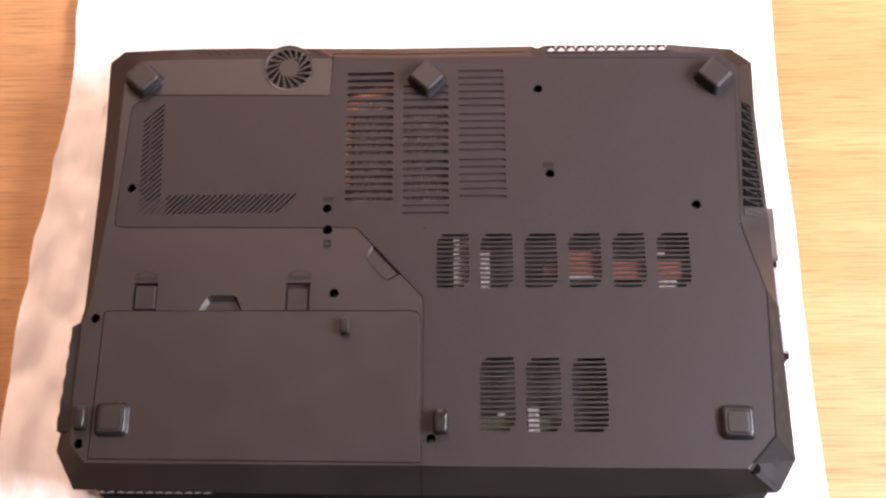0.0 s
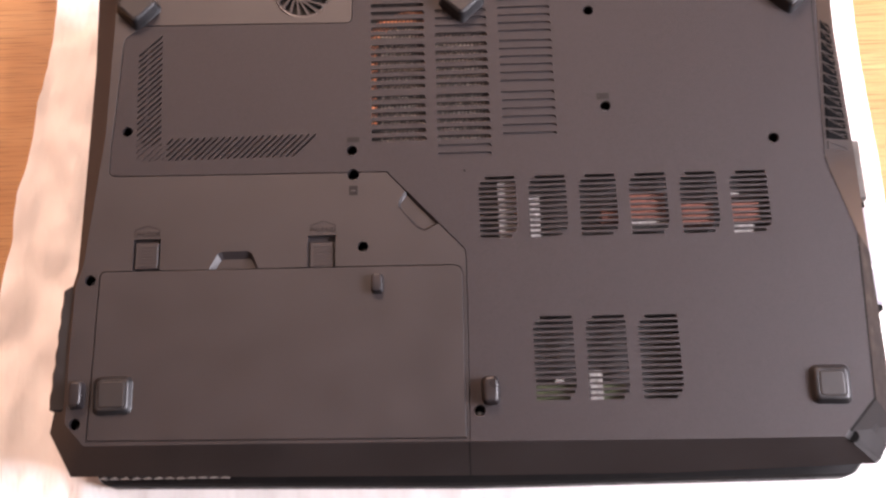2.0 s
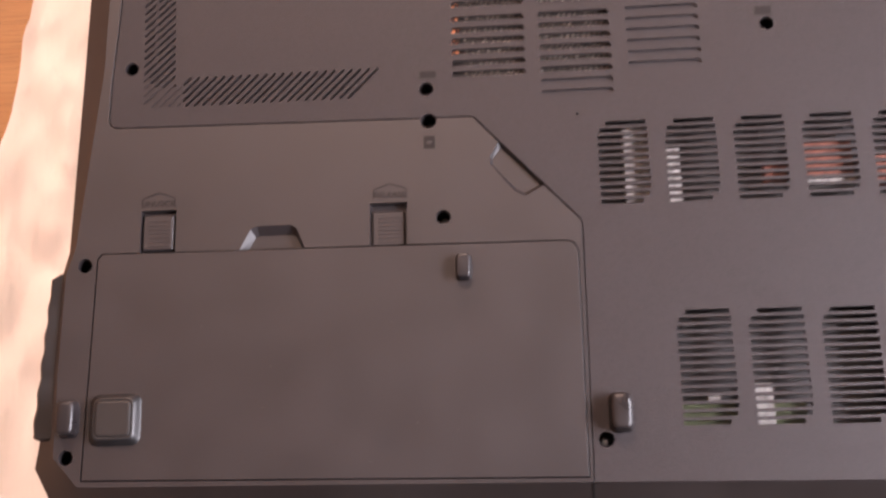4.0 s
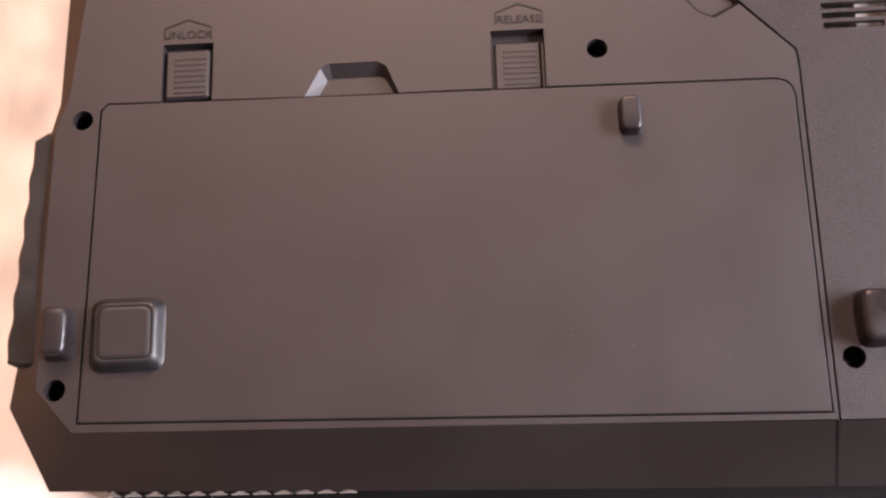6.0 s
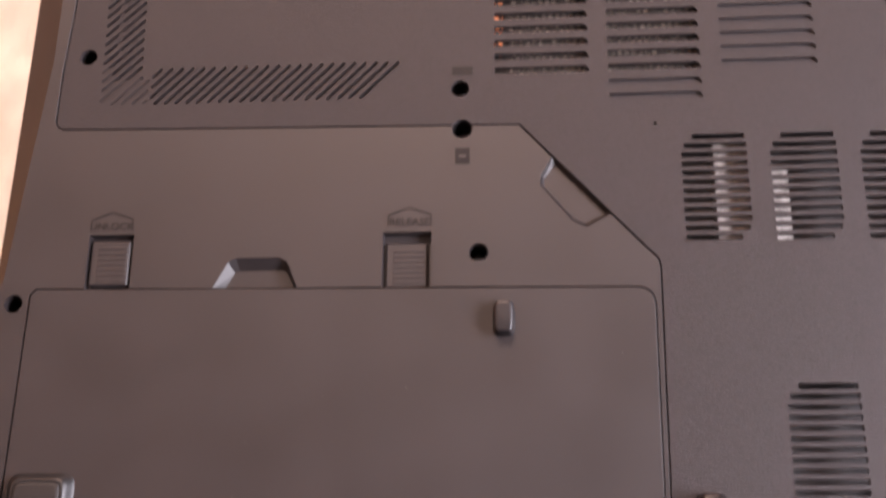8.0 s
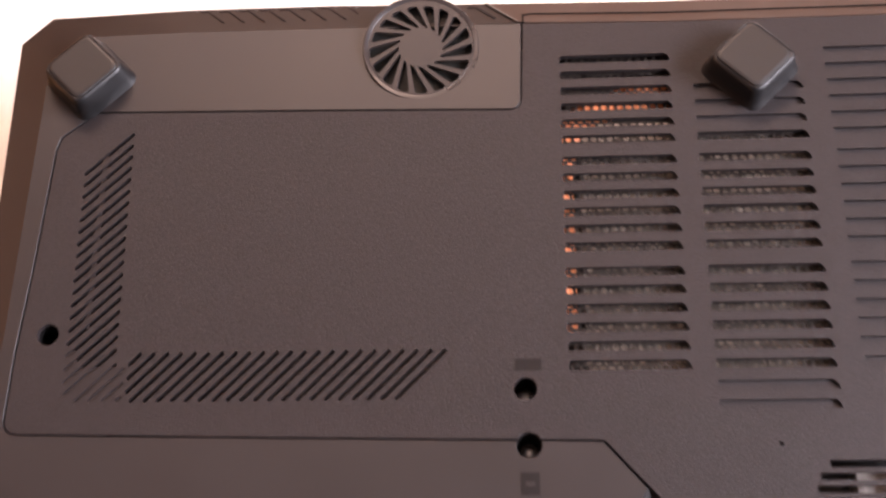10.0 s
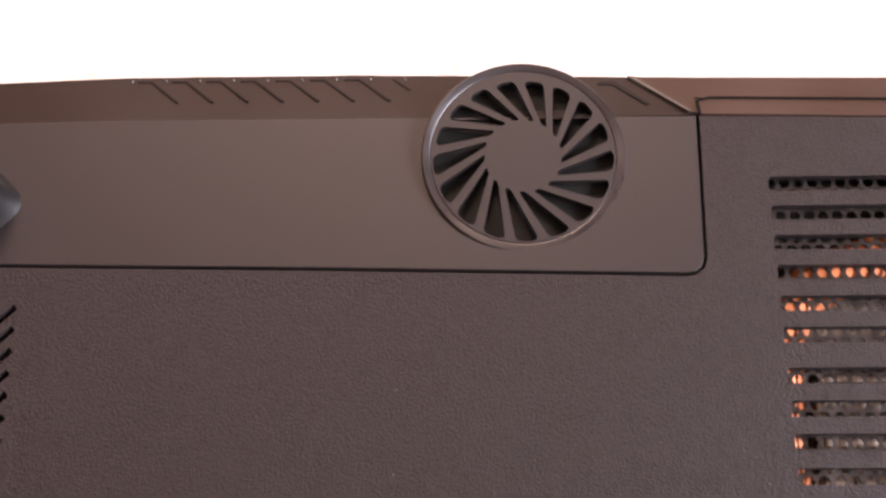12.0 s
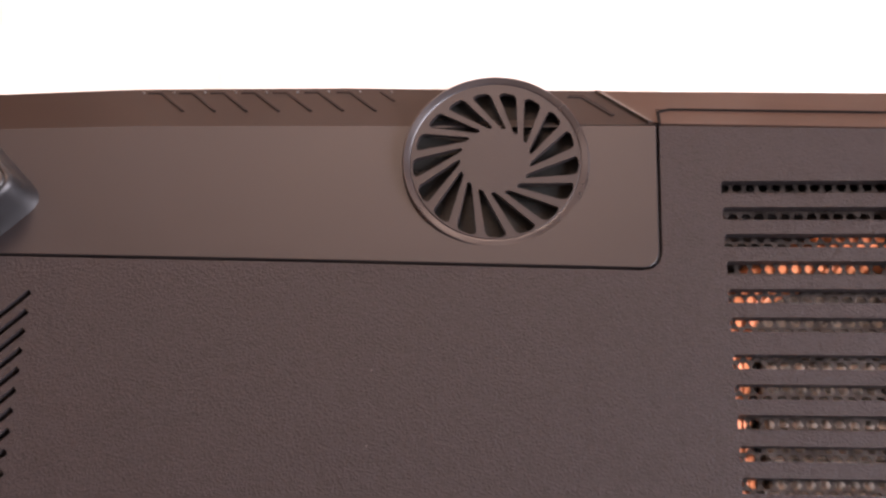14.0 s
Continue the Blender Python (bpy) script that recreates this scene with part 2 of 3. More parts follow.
def table():
    root = tagged(new("table"), "light oak veneer table under white paper", "table")
    top = rounded(box2(-0.85, -0.55, 0.85, 0.75), 0.02)
    part("tabletop", slab_bm(top, -0.03, 0.0, 0.002), M_WOOD, root)
    for x in (-0.78, 0.78):
        for y in (-0.48, 0.68):
            part("leg", slab_bm(box2(x - 0.03, y - 0.03, x + 0.03, y + 0.03), -0.75, -0.03), M_WOOD, root)


def paper_sheet():
    """A sheet of wrapping paper, its long edges bowed and one of them curling up, with soft creases."""
    nx, ny = 170, 200
    y0, y1 = -0.42, 0.66
    bm = bmesh.new()
    grid = []
    for j in range(ny + 1):
        y = y0 + (y1 - y0) * j / ny
        left = float(np.interp(y, [-0.42, -0.11, -0.05, 0.017, 0.09, 0.16, 0.22, 0.66], [-0.275, -0.2725, -0.2715, -0.2665, -0.259, -0.2545, -0.2575, -0.261])) + 0.0012 * noise.noise((3, y * 22, 0))
        right = float(np.interp(y, [-0.42, -0.15, 0.1, 0.22, 0.66], [0.252, 0.249, 0.247, 0.2505, 0.262])) + 0.0006 * math.sin(y * 31)
        row = []
        for i in range(nx + 1):
            u = i / nx
            x = left + (right - left) * u
            free = max(0, min(1, (abs(x - 0.004) - 0.20) / 0.02)) if y < 0.15 else 0.5
            z = 0.0013 + 0.0009 * noise.noise((x * 9, y * 6, 1)) + (0.0008 + 0.0050 * free) * abs(noise.noise((x * 30 + y * 9, y * 13, 4))) + 0.0020 * free * abs(noise.noise((x * 75, y * 30 - x * 20, 9)))
            z += 0.0030 * abs(noise.noise((x * 110, y * 60, 7))) * max(0, min(1, (-0.2 - x) / 0.02))
            z += 0.0075 * abs(noise.noise((x * 40, y * 22 + x * 12, 12))) * max(0, min(1, (-0.205 - x) / 0.02))
            z += 0.006 * max(0, 1 - u * 14) ** 2 * max(0, min(1, (0.2 - y) / 0.2))
            row.append(bm.verts.new((x, y, max(0.0010, min(z, 0.0028 if -0.2 < x < 0.22 else 1)))))
        grid.append(row)
    for a, b in zip(grid, grid[1:]):
        for i in range(nx):
            bm.faces.new((a[i], a[i + 1], b[i + 1], b[i]))
    ob = tagged(part("paper_sheet", bm, M_PAPER), "creased white wrapping paper spread on the oak table", "paper")
    smooth(ob, 60)


room()
table()
paper_sheet()

# ---------------------------------------------------------------- the laptop, lying upside down
H = 0.055
laptop = tagged(new("laptop"), "black laptop lying upside down on white paper", "laptop")

# outer rim of the flat bottom, the widest line of the body below it
RIM = [
    ((-0.0615, 0.1390), (-0.0615, 0.1486, 0.0505)), ((-0.120, 0.1392), (-0.1200, 0.1501, 0.0504)), ((-0.160, 0.1395), (-0.1600, 0.1504, 0.0502)),
    ((-0.192, 0.1390), (-0.2043, 0.1495, 0.0495)), ((-0.2005, 0.1300), (-0.2140, 0.1420, 0.0475)), ((-0.2010, 0.090), (-0.2115, 0.090, 0.0500)),
    ((-0.2015, 0.045), (-0.2117, 0.045, 0.0505)), ((-0.2085, -0.033), (-0.2125, -0.034, 0.0512)), ((-0.2120, -0.045), (-0.2142, -0.045, 0.0530)),
    ((-0.2125, -0.085), (-0.2152, -0.085, 0.0530)), ((-0.2120, -0.119), (-0.2222, -0.1222, 0.0470)), ((-0.2015, -0.1308), (-0.2098, -0.1450, 0.0460)),
    ((-0.100, -0.1325), (-0.100, -0.1480, 0.0455)), ((-0.0015, -0.1345), (-0.0015, -0.1502, 0.0455)), ((0.100, -0.1362), (0.100, -0.1518, 0.0455)),
    ((0.1895, -0.1375), (0.2072, -0.1498, 0.0430)), ((0.1925, -0.1340), (0.2106, -0.1475, 0.0410)), ((0.2072, -0.1180), (0.2216, -0.1300, 0.0390)),
    ((0.2110, -0.0280), (0.2205, -0.035, 0.0420)), ((0.2000, 0.0110), (0.2205, 0.011, 0.0415)), ((0.1990, 0.0170), (0.2205, 0.022, 0.0415)),
    ((0.2060, 0.1000), (0.2185, 0.100, 0.0435)), ((0.2075, 0.1270), (0.2192, 0.1355, 0.0455)), ((0.1955, 0.1378), (0.2058, 0.1447, 0.0480)),
    ((0.165, 0.1390), (0.1650, 0.1483, 0.0490)), ((0.0805, 0.1390), (0.0805, 0.1488, 0.0495)), ((0.0755, 0.1390), (0.0760, 0.1463, 0.0505)),
    ((0.0715, 0.1378), (0.0715, 0.1483, 0.0498)), ((-0.020, 0.1378), (-0.0200, 0.1481, 0.0500)),
]


def side_point(i, u, v, lift=0.0):
    """A place on the sloping side between rim corners i and i + 1: u along, v outwards."""
    (a0, a1), (b0, b1) = RIM[i], RIM[(i + 1) % len(RIM)]
    p = Vector((*a0, H)).lerp(Vector((*b0, H)), u)
    q = Vector(a1).lerp(Vector(b1), u)
    n = (Vector((*b0, H)) - Vector((*a0, H))).cross(q - p).normalized()
    if n.z < 0:
        n = -n
    return p.lerp(q, v) + n * lift


def side_tile(i, corners, lift, sink=0.0012):
    """A thin tile lying on that sloping side; corners are (u, v), counterclockwise."""
    up = [tuple(side_point(i, u, v, lift)) for u, v in corners]
    low = [tuple(side_point(i, u, v, -sink)) for u, v in corners]
    bm = loft([up, low])
    bmesh.ops.recalc_face_normals(bm, faces=bm.faces[:])
    return bm


def body():
    r0 = [(x, y, H - 0.00025) for (x, y), _ in RIM]
    r1 = [p for _, p in RIM]
    r2 = [(x * 0.990, y * 0.975, min(z - 0.003, 0.032)) for x, y, z in r1]
    r3 = [(x * 0.980, y * 0.965, 0.0150) for x, y, z in r1]
    inner = [(x, y, H - 0.004) for x, y, z in r0]
    ob = part("base_shell", loft([inner, r0, r1], cap_top=False, cap_bottom=False), M_SIDE, laptop, "dark sloping side walls of the base")
    smooth(ob, 28)
    smooth(part("lower_shell", loft([r1, r2, r3], cap_top=False), M_BUMPER, laptop, "matt black lower edge of the base"), 28)
    tray = [(x * 0.99, y * 0.985) for x, y, z in r0]
    part("inner_tray", slab_bm(tray, 0.036, 0.044), M_TRAY, laptop, "dark inside of the base")
    lid = rounded([(-0.205, 0.146), (-0.2125, 0.138), (-0.2145, -0.125), (-0.203, -0.1465), (0.0, -0.1520), (0.205, -0.1525), (0.221, -0.130), (0.218, 0.138), (0.209, 0.147)], 0.006)
    part("screen_lid", slab_bm(lid, 0.0026, 0.0150, 0.0015), M_BUMPER, laptop, "closed black screen lid underneath")


# the seam between the chassis and the big cover
SEAM = [(-0.0615, 0.1390), (-0.0620, 0.1143), (-0.0621, 0.1131), (-0.0626, 0.1119), (-0.0636, 0.1110), (-0.0650, 0.1107), (-0.123, 0.1121), (-0.1838, 0.1133), (-0.1935, 0.1054),
        (-0.1945, 0.1020), (-0.1960, 0.0660), (-0.1975, 0.0410), (-0.1978, 0.0230), (-0.1975, 0.0214), (-0.1967, 0.0202), (-0.1955, 0.0194), (-0.1938, 0.0191), (-0.122, 0.0178), (-0.0430, 0.0166),
        (-0.0008, -0.0300), (-0.0004, -0.0340), (-0.0015, -0.1345)]
TAB = [(-0.0325, 0.0047), (-0.0362, -0.0015), (-0.0362, -0.0048), (-0.0265, -0.0168), (-0.0225, -0.0187), (-0.0150, -0.0146)]
BATTERY = [(-0.1988, -0.0385), (-0.1970, -0.0366), (-0.0080, -0.0388), (-0.0060, -0.0391), (-0.0043, -0.0400), (-0.0031, -0.0415), (-0.0026, -0.0440), (-0.0032, -0.1322), (-0.2000, -0.1282)]
LATCH_U = box2(-0.1816, -0.037, -0.1668, -0.0185)
LATCH_R = box2(-0.0864, -0.0378, -0.0710, -0.0195)
NOTCH = [(-0.1400, -0.0371), (-0.1355, -0.0285), (-0.1330, -0.0272), (-0.1190, -0.0272), (-0.1165, -0.0287), (-0.1130, -0.0373)]
SCREWS = {"cover": [(0.075, 0.1133), (0.0808, 0.0522), (0.1725, 0.0294), (-0.0622, 0.0301), (-0.1892, 0.0462), (0.0041, -0.1183)],
          "chassis": [(-0.0615, 0.0156), (-0.0562, -0.0267), (-0.2041, -0.0412), (-0.2068, -0.1192)]}
FAN = (-0.0906, 0.1315)


def slot_rows():
    """The vent columns: outlines of the open slots and of the blind ones."""
    rows = [y0 - 0.0051 * k for y0 in (0.1262, 0.0942, 0.0616) for k in range(6)]
    slots, blind = [], []

    def slot(x0, x1, y, h):
        return [(x0, y - h / 2), (x1 - 0.0003, y - h / 2), (x1, y - h / 2 + 0.0003), (x1 - 0.0004, y + h * 0.1), (x1 - 0.0014, y + h / 2), (x0 + 0.0004, y + h / 2), (x0, y + h / 2 - 0.0005)]

    for k, y in enumerate(rows):
        slots.append(slot(-0.0510, -0.0200, y, 0.0025))
        blind.append(slot(0.0225, 0.0530, y + 0.0006, 0.0022))
        y2 = y + 0.0001
        if k in (2, 3, 4):
            blind.append(slot(-0.0140, 0.0160, y2, 0.0024))
        elif k > 4 and k < 18:
            slots.append(slot(-0.0140, 0.0160, y2, 0.0025))
    for y in (0.0306, 0.0256):
        blind.append(slot(-0.0140, 0.0160, y, 0.0024))
    return slots, blind


def grille_slots(x0, y0, w, n):
    """The slots of one small grille, whose corners are cut."""
    out = []
    for k in range(n):
        a = 0.0036 if k == 0 else 0.0010 if k == 1 else 0.0
        b = 0.0034 if k == n - 1 else 0.0008 if k == n - 2 else 0.0005 if k == 0 else 0.0
        y = y0 - 0.00308 * k
        out.append(rounded(box2(x0 + a, y - 0.00094, x0 + w - b, y + 0.00094), 0.0005, 2))
    return out


def speaker_slots():
    """An L of slanting slots; the block at its corner is backed by plastic."""
    out = []

    def left(y):
        return -0.1852 + (0.0935 - y) * 0.032

    def right(y):
        return -0.1722 + (0.1045 - y) * 0.036

    for k in range(0, 19):
        y = 0.0290 + 0.00358 * k
        x0 = left(y)
        x1 = right(y + 0.0135)
        out.append(bar((x0, y), (x1, y + (x1 - x0) * 0.98), 0.0012))
    for k in range(-4, 19):
        x = -0.1612 + 0.00366 * k
        cut = max(0.0, (-0.1662 - x) / 0.0128)
        out.append(bar((x + 0.0128 * cut, 0.0276 + 0.0131 * cut), (x + 0.0128, 0.0407), 0.0012))
    for k in range(-5, -1):
        x = -0.1612 + 0.00366 * k
        reach = min(0.0100, -0.1671 - x)
        out.append(bar((x, 0.0276), (x + reach, 0.0276 + reach * 1.02), 0.0011))
    return out


def speaker_backing():
    """Plastic close behind the corner of the slots, and a rib behind the long band."""
    part("slot_backing", slab_bm([(-0.1845, 0.0250), (-0.1662, 0.0250), (-0.1665, 0.0372), (-0.1800, 0.0372), (-0.1812, 0.0420), (-0.1845, 0.0420)], H - 0.0022, H - 0.0004), M_COVER, laptop)
    part("slot_rib", slab_bm(bar((-0.1800, 0.100), (-0.1790, 0.048), 0.0016), H - 0.0022, H - 0.0005), M_COVER, laptop)
    part("slot_rib", slab_bm(bar((-0.1240, 0.0300), (-0.1200, 0.0345), 0.0020), H - 0.0022, H - 0.0005), M_COVER, laptop)


def seam_arc(upper):
    """The seam with half of the screw hole that sits on it."""
    at = SEAM.index((-0.122, 0.0178)) + 1
    turn = np.linspace(154, 26, 13) if upper else np.linspace(154, 386, 21)
    return SEAM[:at] + [(-0.0615 + 0.0030 * math.cos(radians(a)), 0.0156 + 0.0030 * math.sin(radians(a))) for a in turn] + SEAM[at:]


def seam_gap(poly, kept):
    """The polygon drawn in by a quarter millimetre, but for the corners that are kept."""
    poly = ccw(poly)
    return [a if a in kept else b for a, b in zip(poly, offset(poly, -0.00024))]


def feature_plates():
    """The big cover, the chassis and the battery."""
    n_left = RIM[:13]
    slots, blind = slot_rows()
    holes = slots + blind + speaker_slots()
    for i in range(6):
        holes += grille_slots(0.0077 + 0.02752 * i, 0.0106 - 0.00026 * i, 0.0205, 12)
    for i in range(3):
        holes += grille_slots(0.0337 + 0.02768 * i, -0.0700 - 0.0005 * i, 0.0211, 15)
    holes += [circle(x, y, 0.0030) for x, y in SCREWS["cover"]]
    holes += [circle(0.0002, 0.0155, 0.0006, 8)]
    cover = [RIM[i][0] for i in range(14, 29)] + seam_arc(True)
    cover = seam_gap(cover, [RIM[k][0] for k in (14, 15, 23, 24, 25, 26, 27, 28)])
    ob = part("bottom_cover", plate_mesh(cover, holes, H, 0.0016, 0.00012), M_COVER, laptop, "finely textured black bottom cover with vent slots")
    # floors of the blind slots
    for x0, y0, x1, y1 in ((0.021, 0.033, 0.0545, 0.131), (-0.0155, 0.1035, 0.0175, 0.120), (-0.0155, 0.0235, 0.0175, 0.0325)):
        part("blanking_plate", slab_bm(box2(x0, y0, x1, y1), H - 0.0015, H - 0.0010), M_COVER, laptop)

    line = seam_arc(False)
    tab_at = line.index((-0.0430, 0.0166)) + 1
    inner = line[:tab_at] + TAB + line[tab_at:]
    chassis = ccw([RIM[i][0] for i in range(1, 13)] + inner[::-1])
    chassis = seam_gap(chassis, [RIM[k][0] for k in range(1, 13)])
    bay = [(-0.1992, -0.0383), (-0.1972, -0.0362), (-0.1816, -0.0364), *LATCH_U[3:4], *LATCH_U[2:3], (-0.1668, -0.0366), *NOTCH, (-0.0864, -0.0374), *LATCH_R[3:4], *LATCH_R[2:3], (-0.0710, -0.0376),
           (-0.0079, -0.0384), (-0.0059, -0.0387), (-0.0041, -0.0396), (-0.0028, -0.0413), (-0.0022, -0.0440), (-0.0028, -0.1326), (-0.2004, -0.1286)]
    well = [(x, min(y, 0.13865)) for x, y in circle(FAN[0], FAN[1], 0.0165, 48)]
    well = [p for k, p in enumerate(well) if p[1] < 0.1386 or well[k - 1][1] < 0.1386 or well[(k + 1) % 48][1] < 0.1386]
    holes = [bay, well] + [circle(x, y, 0.0030) for x, y in SCREWS["chassis"][1:]]
    part("base_frame", plate_mesh(chassis, holes, H, 0.0030, 0.00012), M_CHASSIS, laptop, "smooth matt black bottom frame")
    pack = part("battery", slab_bm(BATTERY, H - 0.012, H + 0.0001, 0.0003), M_CHASSIS, laptop, "flat black battery pack")
    return pack


def recess(name, top, floor, depth, label=""):
    """The sloping walls and the floor of a shallow hollow."""
    rings = [[(x, y, H - 0.0002) for x, y in top], [(x, y, H - depth) for x, y in floor]]
    n = len(top)
    bm = bmesh.new()
    a, b = ([bm.verts.new(p) for p in r] for r in rings)
    for i in range(n):
        j = (i + 1) % n
        bm.faces.new((a[i], a[j], b[j], b[i]))
    bm.faces.new(b)
    bmesh.ops.recalc_face_normals(bm, faces=bm.faces[:])
    if sum(f.normal.z for f in bm.faces) < 0:
        bmesh.ops.reverse_faces(bm, faces=bm.faces[:])
    return part(name, bm, M_CHASSIS, laptop, label)


def latch(x0, x1, y0, y1, slot, sunk):
    recess("latch_well", ccw(slot), offset(ccw(slot), -0.0003), 0.0032)
    bm = slab_bm(rounded(box2(x0, y0, x1, y1), 0.0010, 3), H - 0.0032, H - sunk, 0.0007)
    slide = part("latch_slider", bm, M_CHASSIS, laptop, "small ribbed battery latch")
    for k in range(7):
        y = y1 - 0.0030 - k * (y1 - y0 - 0.0046) / 6.2
        part("rib", slab_bm(box2(x0 + 0.0026, y - 0.0004, x1 - 0.0012, y + 0.0004), H - sunk - 0.0002, H - sunk + 0.00022, 0.0002), M_CHASSIS, slide)
    return slide


def foot(cx, cy, half, height, turn, lip, inset=0.0):
    """A rubber foot: flared base, rounded top edge and a pad let into it."""
    rings = []
    for grow, z in ((-0.0011 - inset, height - 0.0010), (-0.0009 - inset, height - 0.0006), (-0.0006 - inset * 0.8, height - 0.0004), (-0.0002 - inset * 0.3, height - 0.0006), (0.0002, height - 0.0016), (lip * 0.55, height * 0.40), (lip * 0.8, height * 0.16), (lip * 1.3, 0.0)):
        ring = rounded([(-half, -half), (half, -half), (half, half), (-half, half)], half * 0.38, 5)
        s = (half + grow) / half
        rings.append([(x * s, y * s, z) for x, y in ring])
    rot = Matrix.Rotation(radians(turn), 4, "Z")
    place = Matrix.Translation((cx, cy, H)) @ rot
    bm = loft(rings, cap_bottom=False)
    bm.transform(place)
    ob = smooth(part("rubber_foot", bm, M_RUBBER, laptop, "square black rubber foot"), 50)
    pad = loft([[(x * (half - d) / half, y * (half - d) / half, z) for x, y in rounded(box2(-half, -half, half, half), half * 0.34, 5)]
                for d, z in ((0.0018 + inset, height + 0.0001), (0.0011 + inset, height - 0.0001), (0.0009 + inset, height - 0.0004), (0.0009 + inset, height - 0.0012))], cap_bottom=False)
    pad.transform(place)
    part("pad", pad, M_PAD, ob)
    return ob


def bump(cx, cy, w, l, h, square, label):
    """A small rounded stop: a block with soft edges and a slightly domed top."""
    rings = []
    profile = ((0.30, 1.0), (0.62, 0.985), (0.80, 0.93), (0.91, 0.82), (0.97, 0.62), (1.0, 0.30), (1.05, 0.06), (1.12, 0.0))
    for s, z in profile:
        grow = s + (1 - s) * square if z > 0.9 else s
        rings.append([(cx + w / 2 * grow * math.copysign(abs(math.cos(t)) ** 0.45, math.cos(t)), cy + (l / 2 - w / 2 * (1 - grow)) * math.copysign(abs(math.sin(t)) ** 0.45, math.sin(t)), H + h * z)
                      for t in [2 * math.pi * j / 32 for j in range(32)]])
    return smooth(part("stop_bump", loft(rings, cap_bottom=False), M_GLOSS, laptop, label), 60)


def screw(cx, cy, parent):
    bm = loft([[(x, y, z) for x, y in circle(cx, cy, 0.00305, 20)] for z in (H - 0.002, H - 0.010)], cap_top=False)
    bmesh.ops.reverse_faces(bm, faces=bm.faces[:])
    well = part("screw_well", bm, M_INK, parent)
    bm = loft([[(x, y, z) for x, y in circle(cx, cy, r, 16)] for r, z in ((0.0012, H - 0.0083), (0.0022, H - 0.0088), (0.0024, H - 0.0098))])
    smooth(part("screw", bm, M_SCREW, well), 40)


def woofer():
    """The round grille with slanting blades, raised over the frame."""
    cx, cy = FAN
    zt = H + 0.0007
    holes = []
    for k in range(17):
        a = 2 * math.pi * k / 17 + 0.30
        pts = [(0.0064, a - 0.515), (0.0143, a - 0.130), (0.0149, a - 0.085), (0.0150, a + 0.06), (0.0145, a + 0.132), (0.0063, a - 0.37)]
        short = 0.0014 * max(0.0, math.sin(a))
        pts = [(r - short if r > 0.010 else r, t) for r, t in pts]
        holes.append(rounded([(cx + r * math.cos(t), cy + r * math.sin(t)) for r, t in pts], 0.0004, 2))
    ring = circle(cx, cy, 0.0155, 72)

    def tilted(bm):
        for v in bm.verts:
            v.co.z += (v.co.y - cy) * 0.050 - (v.co.x - cx) * 0.02
        return bm

    ob = part("woofer_grille", tilted(plate_mesh(ring, holes, zt, 0.0010, 0.0003)), M_CHASSIS, laptop, "round raised speaker grille with slanting blades")
    rings = []
    for r, up, z in ((0.0152, 0, zt - 0.0003), (0.0154, 0, zt), (0.0156, 0.12, zt), (0.0164, 1, zt), (0.01655, 1.05, zt), (0.0167, 0.6, zt), (0.0168, -0.4, zt), (0.0168, 0, H - 0.008)):
        turns = [2 * math.pi * j / 72 for j in range(72)]
        rings.append([(cx + r * math.cos(t), cy + r * math.sin(t), z + 0.0005 * up * (0.5 + 0.5 * math.cos(t - 2.4)) ** 1.2) for t in turns])
    smooth(part("rim", tilted(loft(rings, cap_top=False, cap_bottom=False)), M_RIM, ob), 70)
    part("cone", tilted(slab_bm(circle(cx, cy, 0.0157, 48), H - 0.006, H - 0.0012)), M_CONE, ob)


def text_mark(words, x, y, size, parent):
    cu = bpy.data.curves.new("lettering", "FONT")
    cu.body, cu.size, cu.align_x, cu.align_y, cu.extrude = words, size, "CENTER", "CENTER", 0.00012
    tmp = new("lettering_curve", cu)
    dg = bpy.context.evaluated_depsgraph_get()
    me = bpy.data.meshes.new_from_object(tmp.evaluated_get(dg))
    bpy.data.objects.remove(tmp)
    me.transform(pose(x, y, H + 0.0001, 0, 0, -1))
    me.materials.clear()
    me.materials.append(M_EMBOSS)
    ob = new("lettering", me)
    ob.parent = parent
    return ob


def marks():
    for words, cx, y in (("UNLOCK", -0.1745, -0.0158), ("RELEASE", -0.0780, -0.0163)):
        text_mark(words, cx, y, 0.0035, laptop)
        for s in (-1, 1):
            bm = slab_bm(bar((cx + s * 0.0068, y + 0.0024), (cx, y + 0.0050), 0.0005), H - 0.0004, H + 0.00015)
            part("arrow_line", bm, M_EMBOSS, laptop)
            part("arrow_line", slab_bm(bar((cx + s * 0.0068, y + 0.0025), (cx + s * 0.0068, y - 0.0014), 0.00035), H - 0.0004, H + 0.00012), M_EMBOSS, laptop)
    for x0, y0, x1, y1 in ((-0.0648, 0.0350, -0.0580, 0.0380), (-0.0637, 0.0032, -0.0590, 0.0088), (0.0763, 0.0562, 0.0832, 0.0600)):
        part("icon_plate", slab_bm(box2(x0, y0, x1, y1), H - 0.0004, H + 0.00012), M_EMBOSS, laptop)
        if x0 > -0.064 and x0 < 0:
            part("icon_bar", slab_bm(box2(x0 + 0.0012, (y0 + y1) / 2 - 0.0005, x1 - 0.0012, (y0 + y1) / 2 + 0.0005), H, H + 0.0002), M_CHASSIS, laptop)


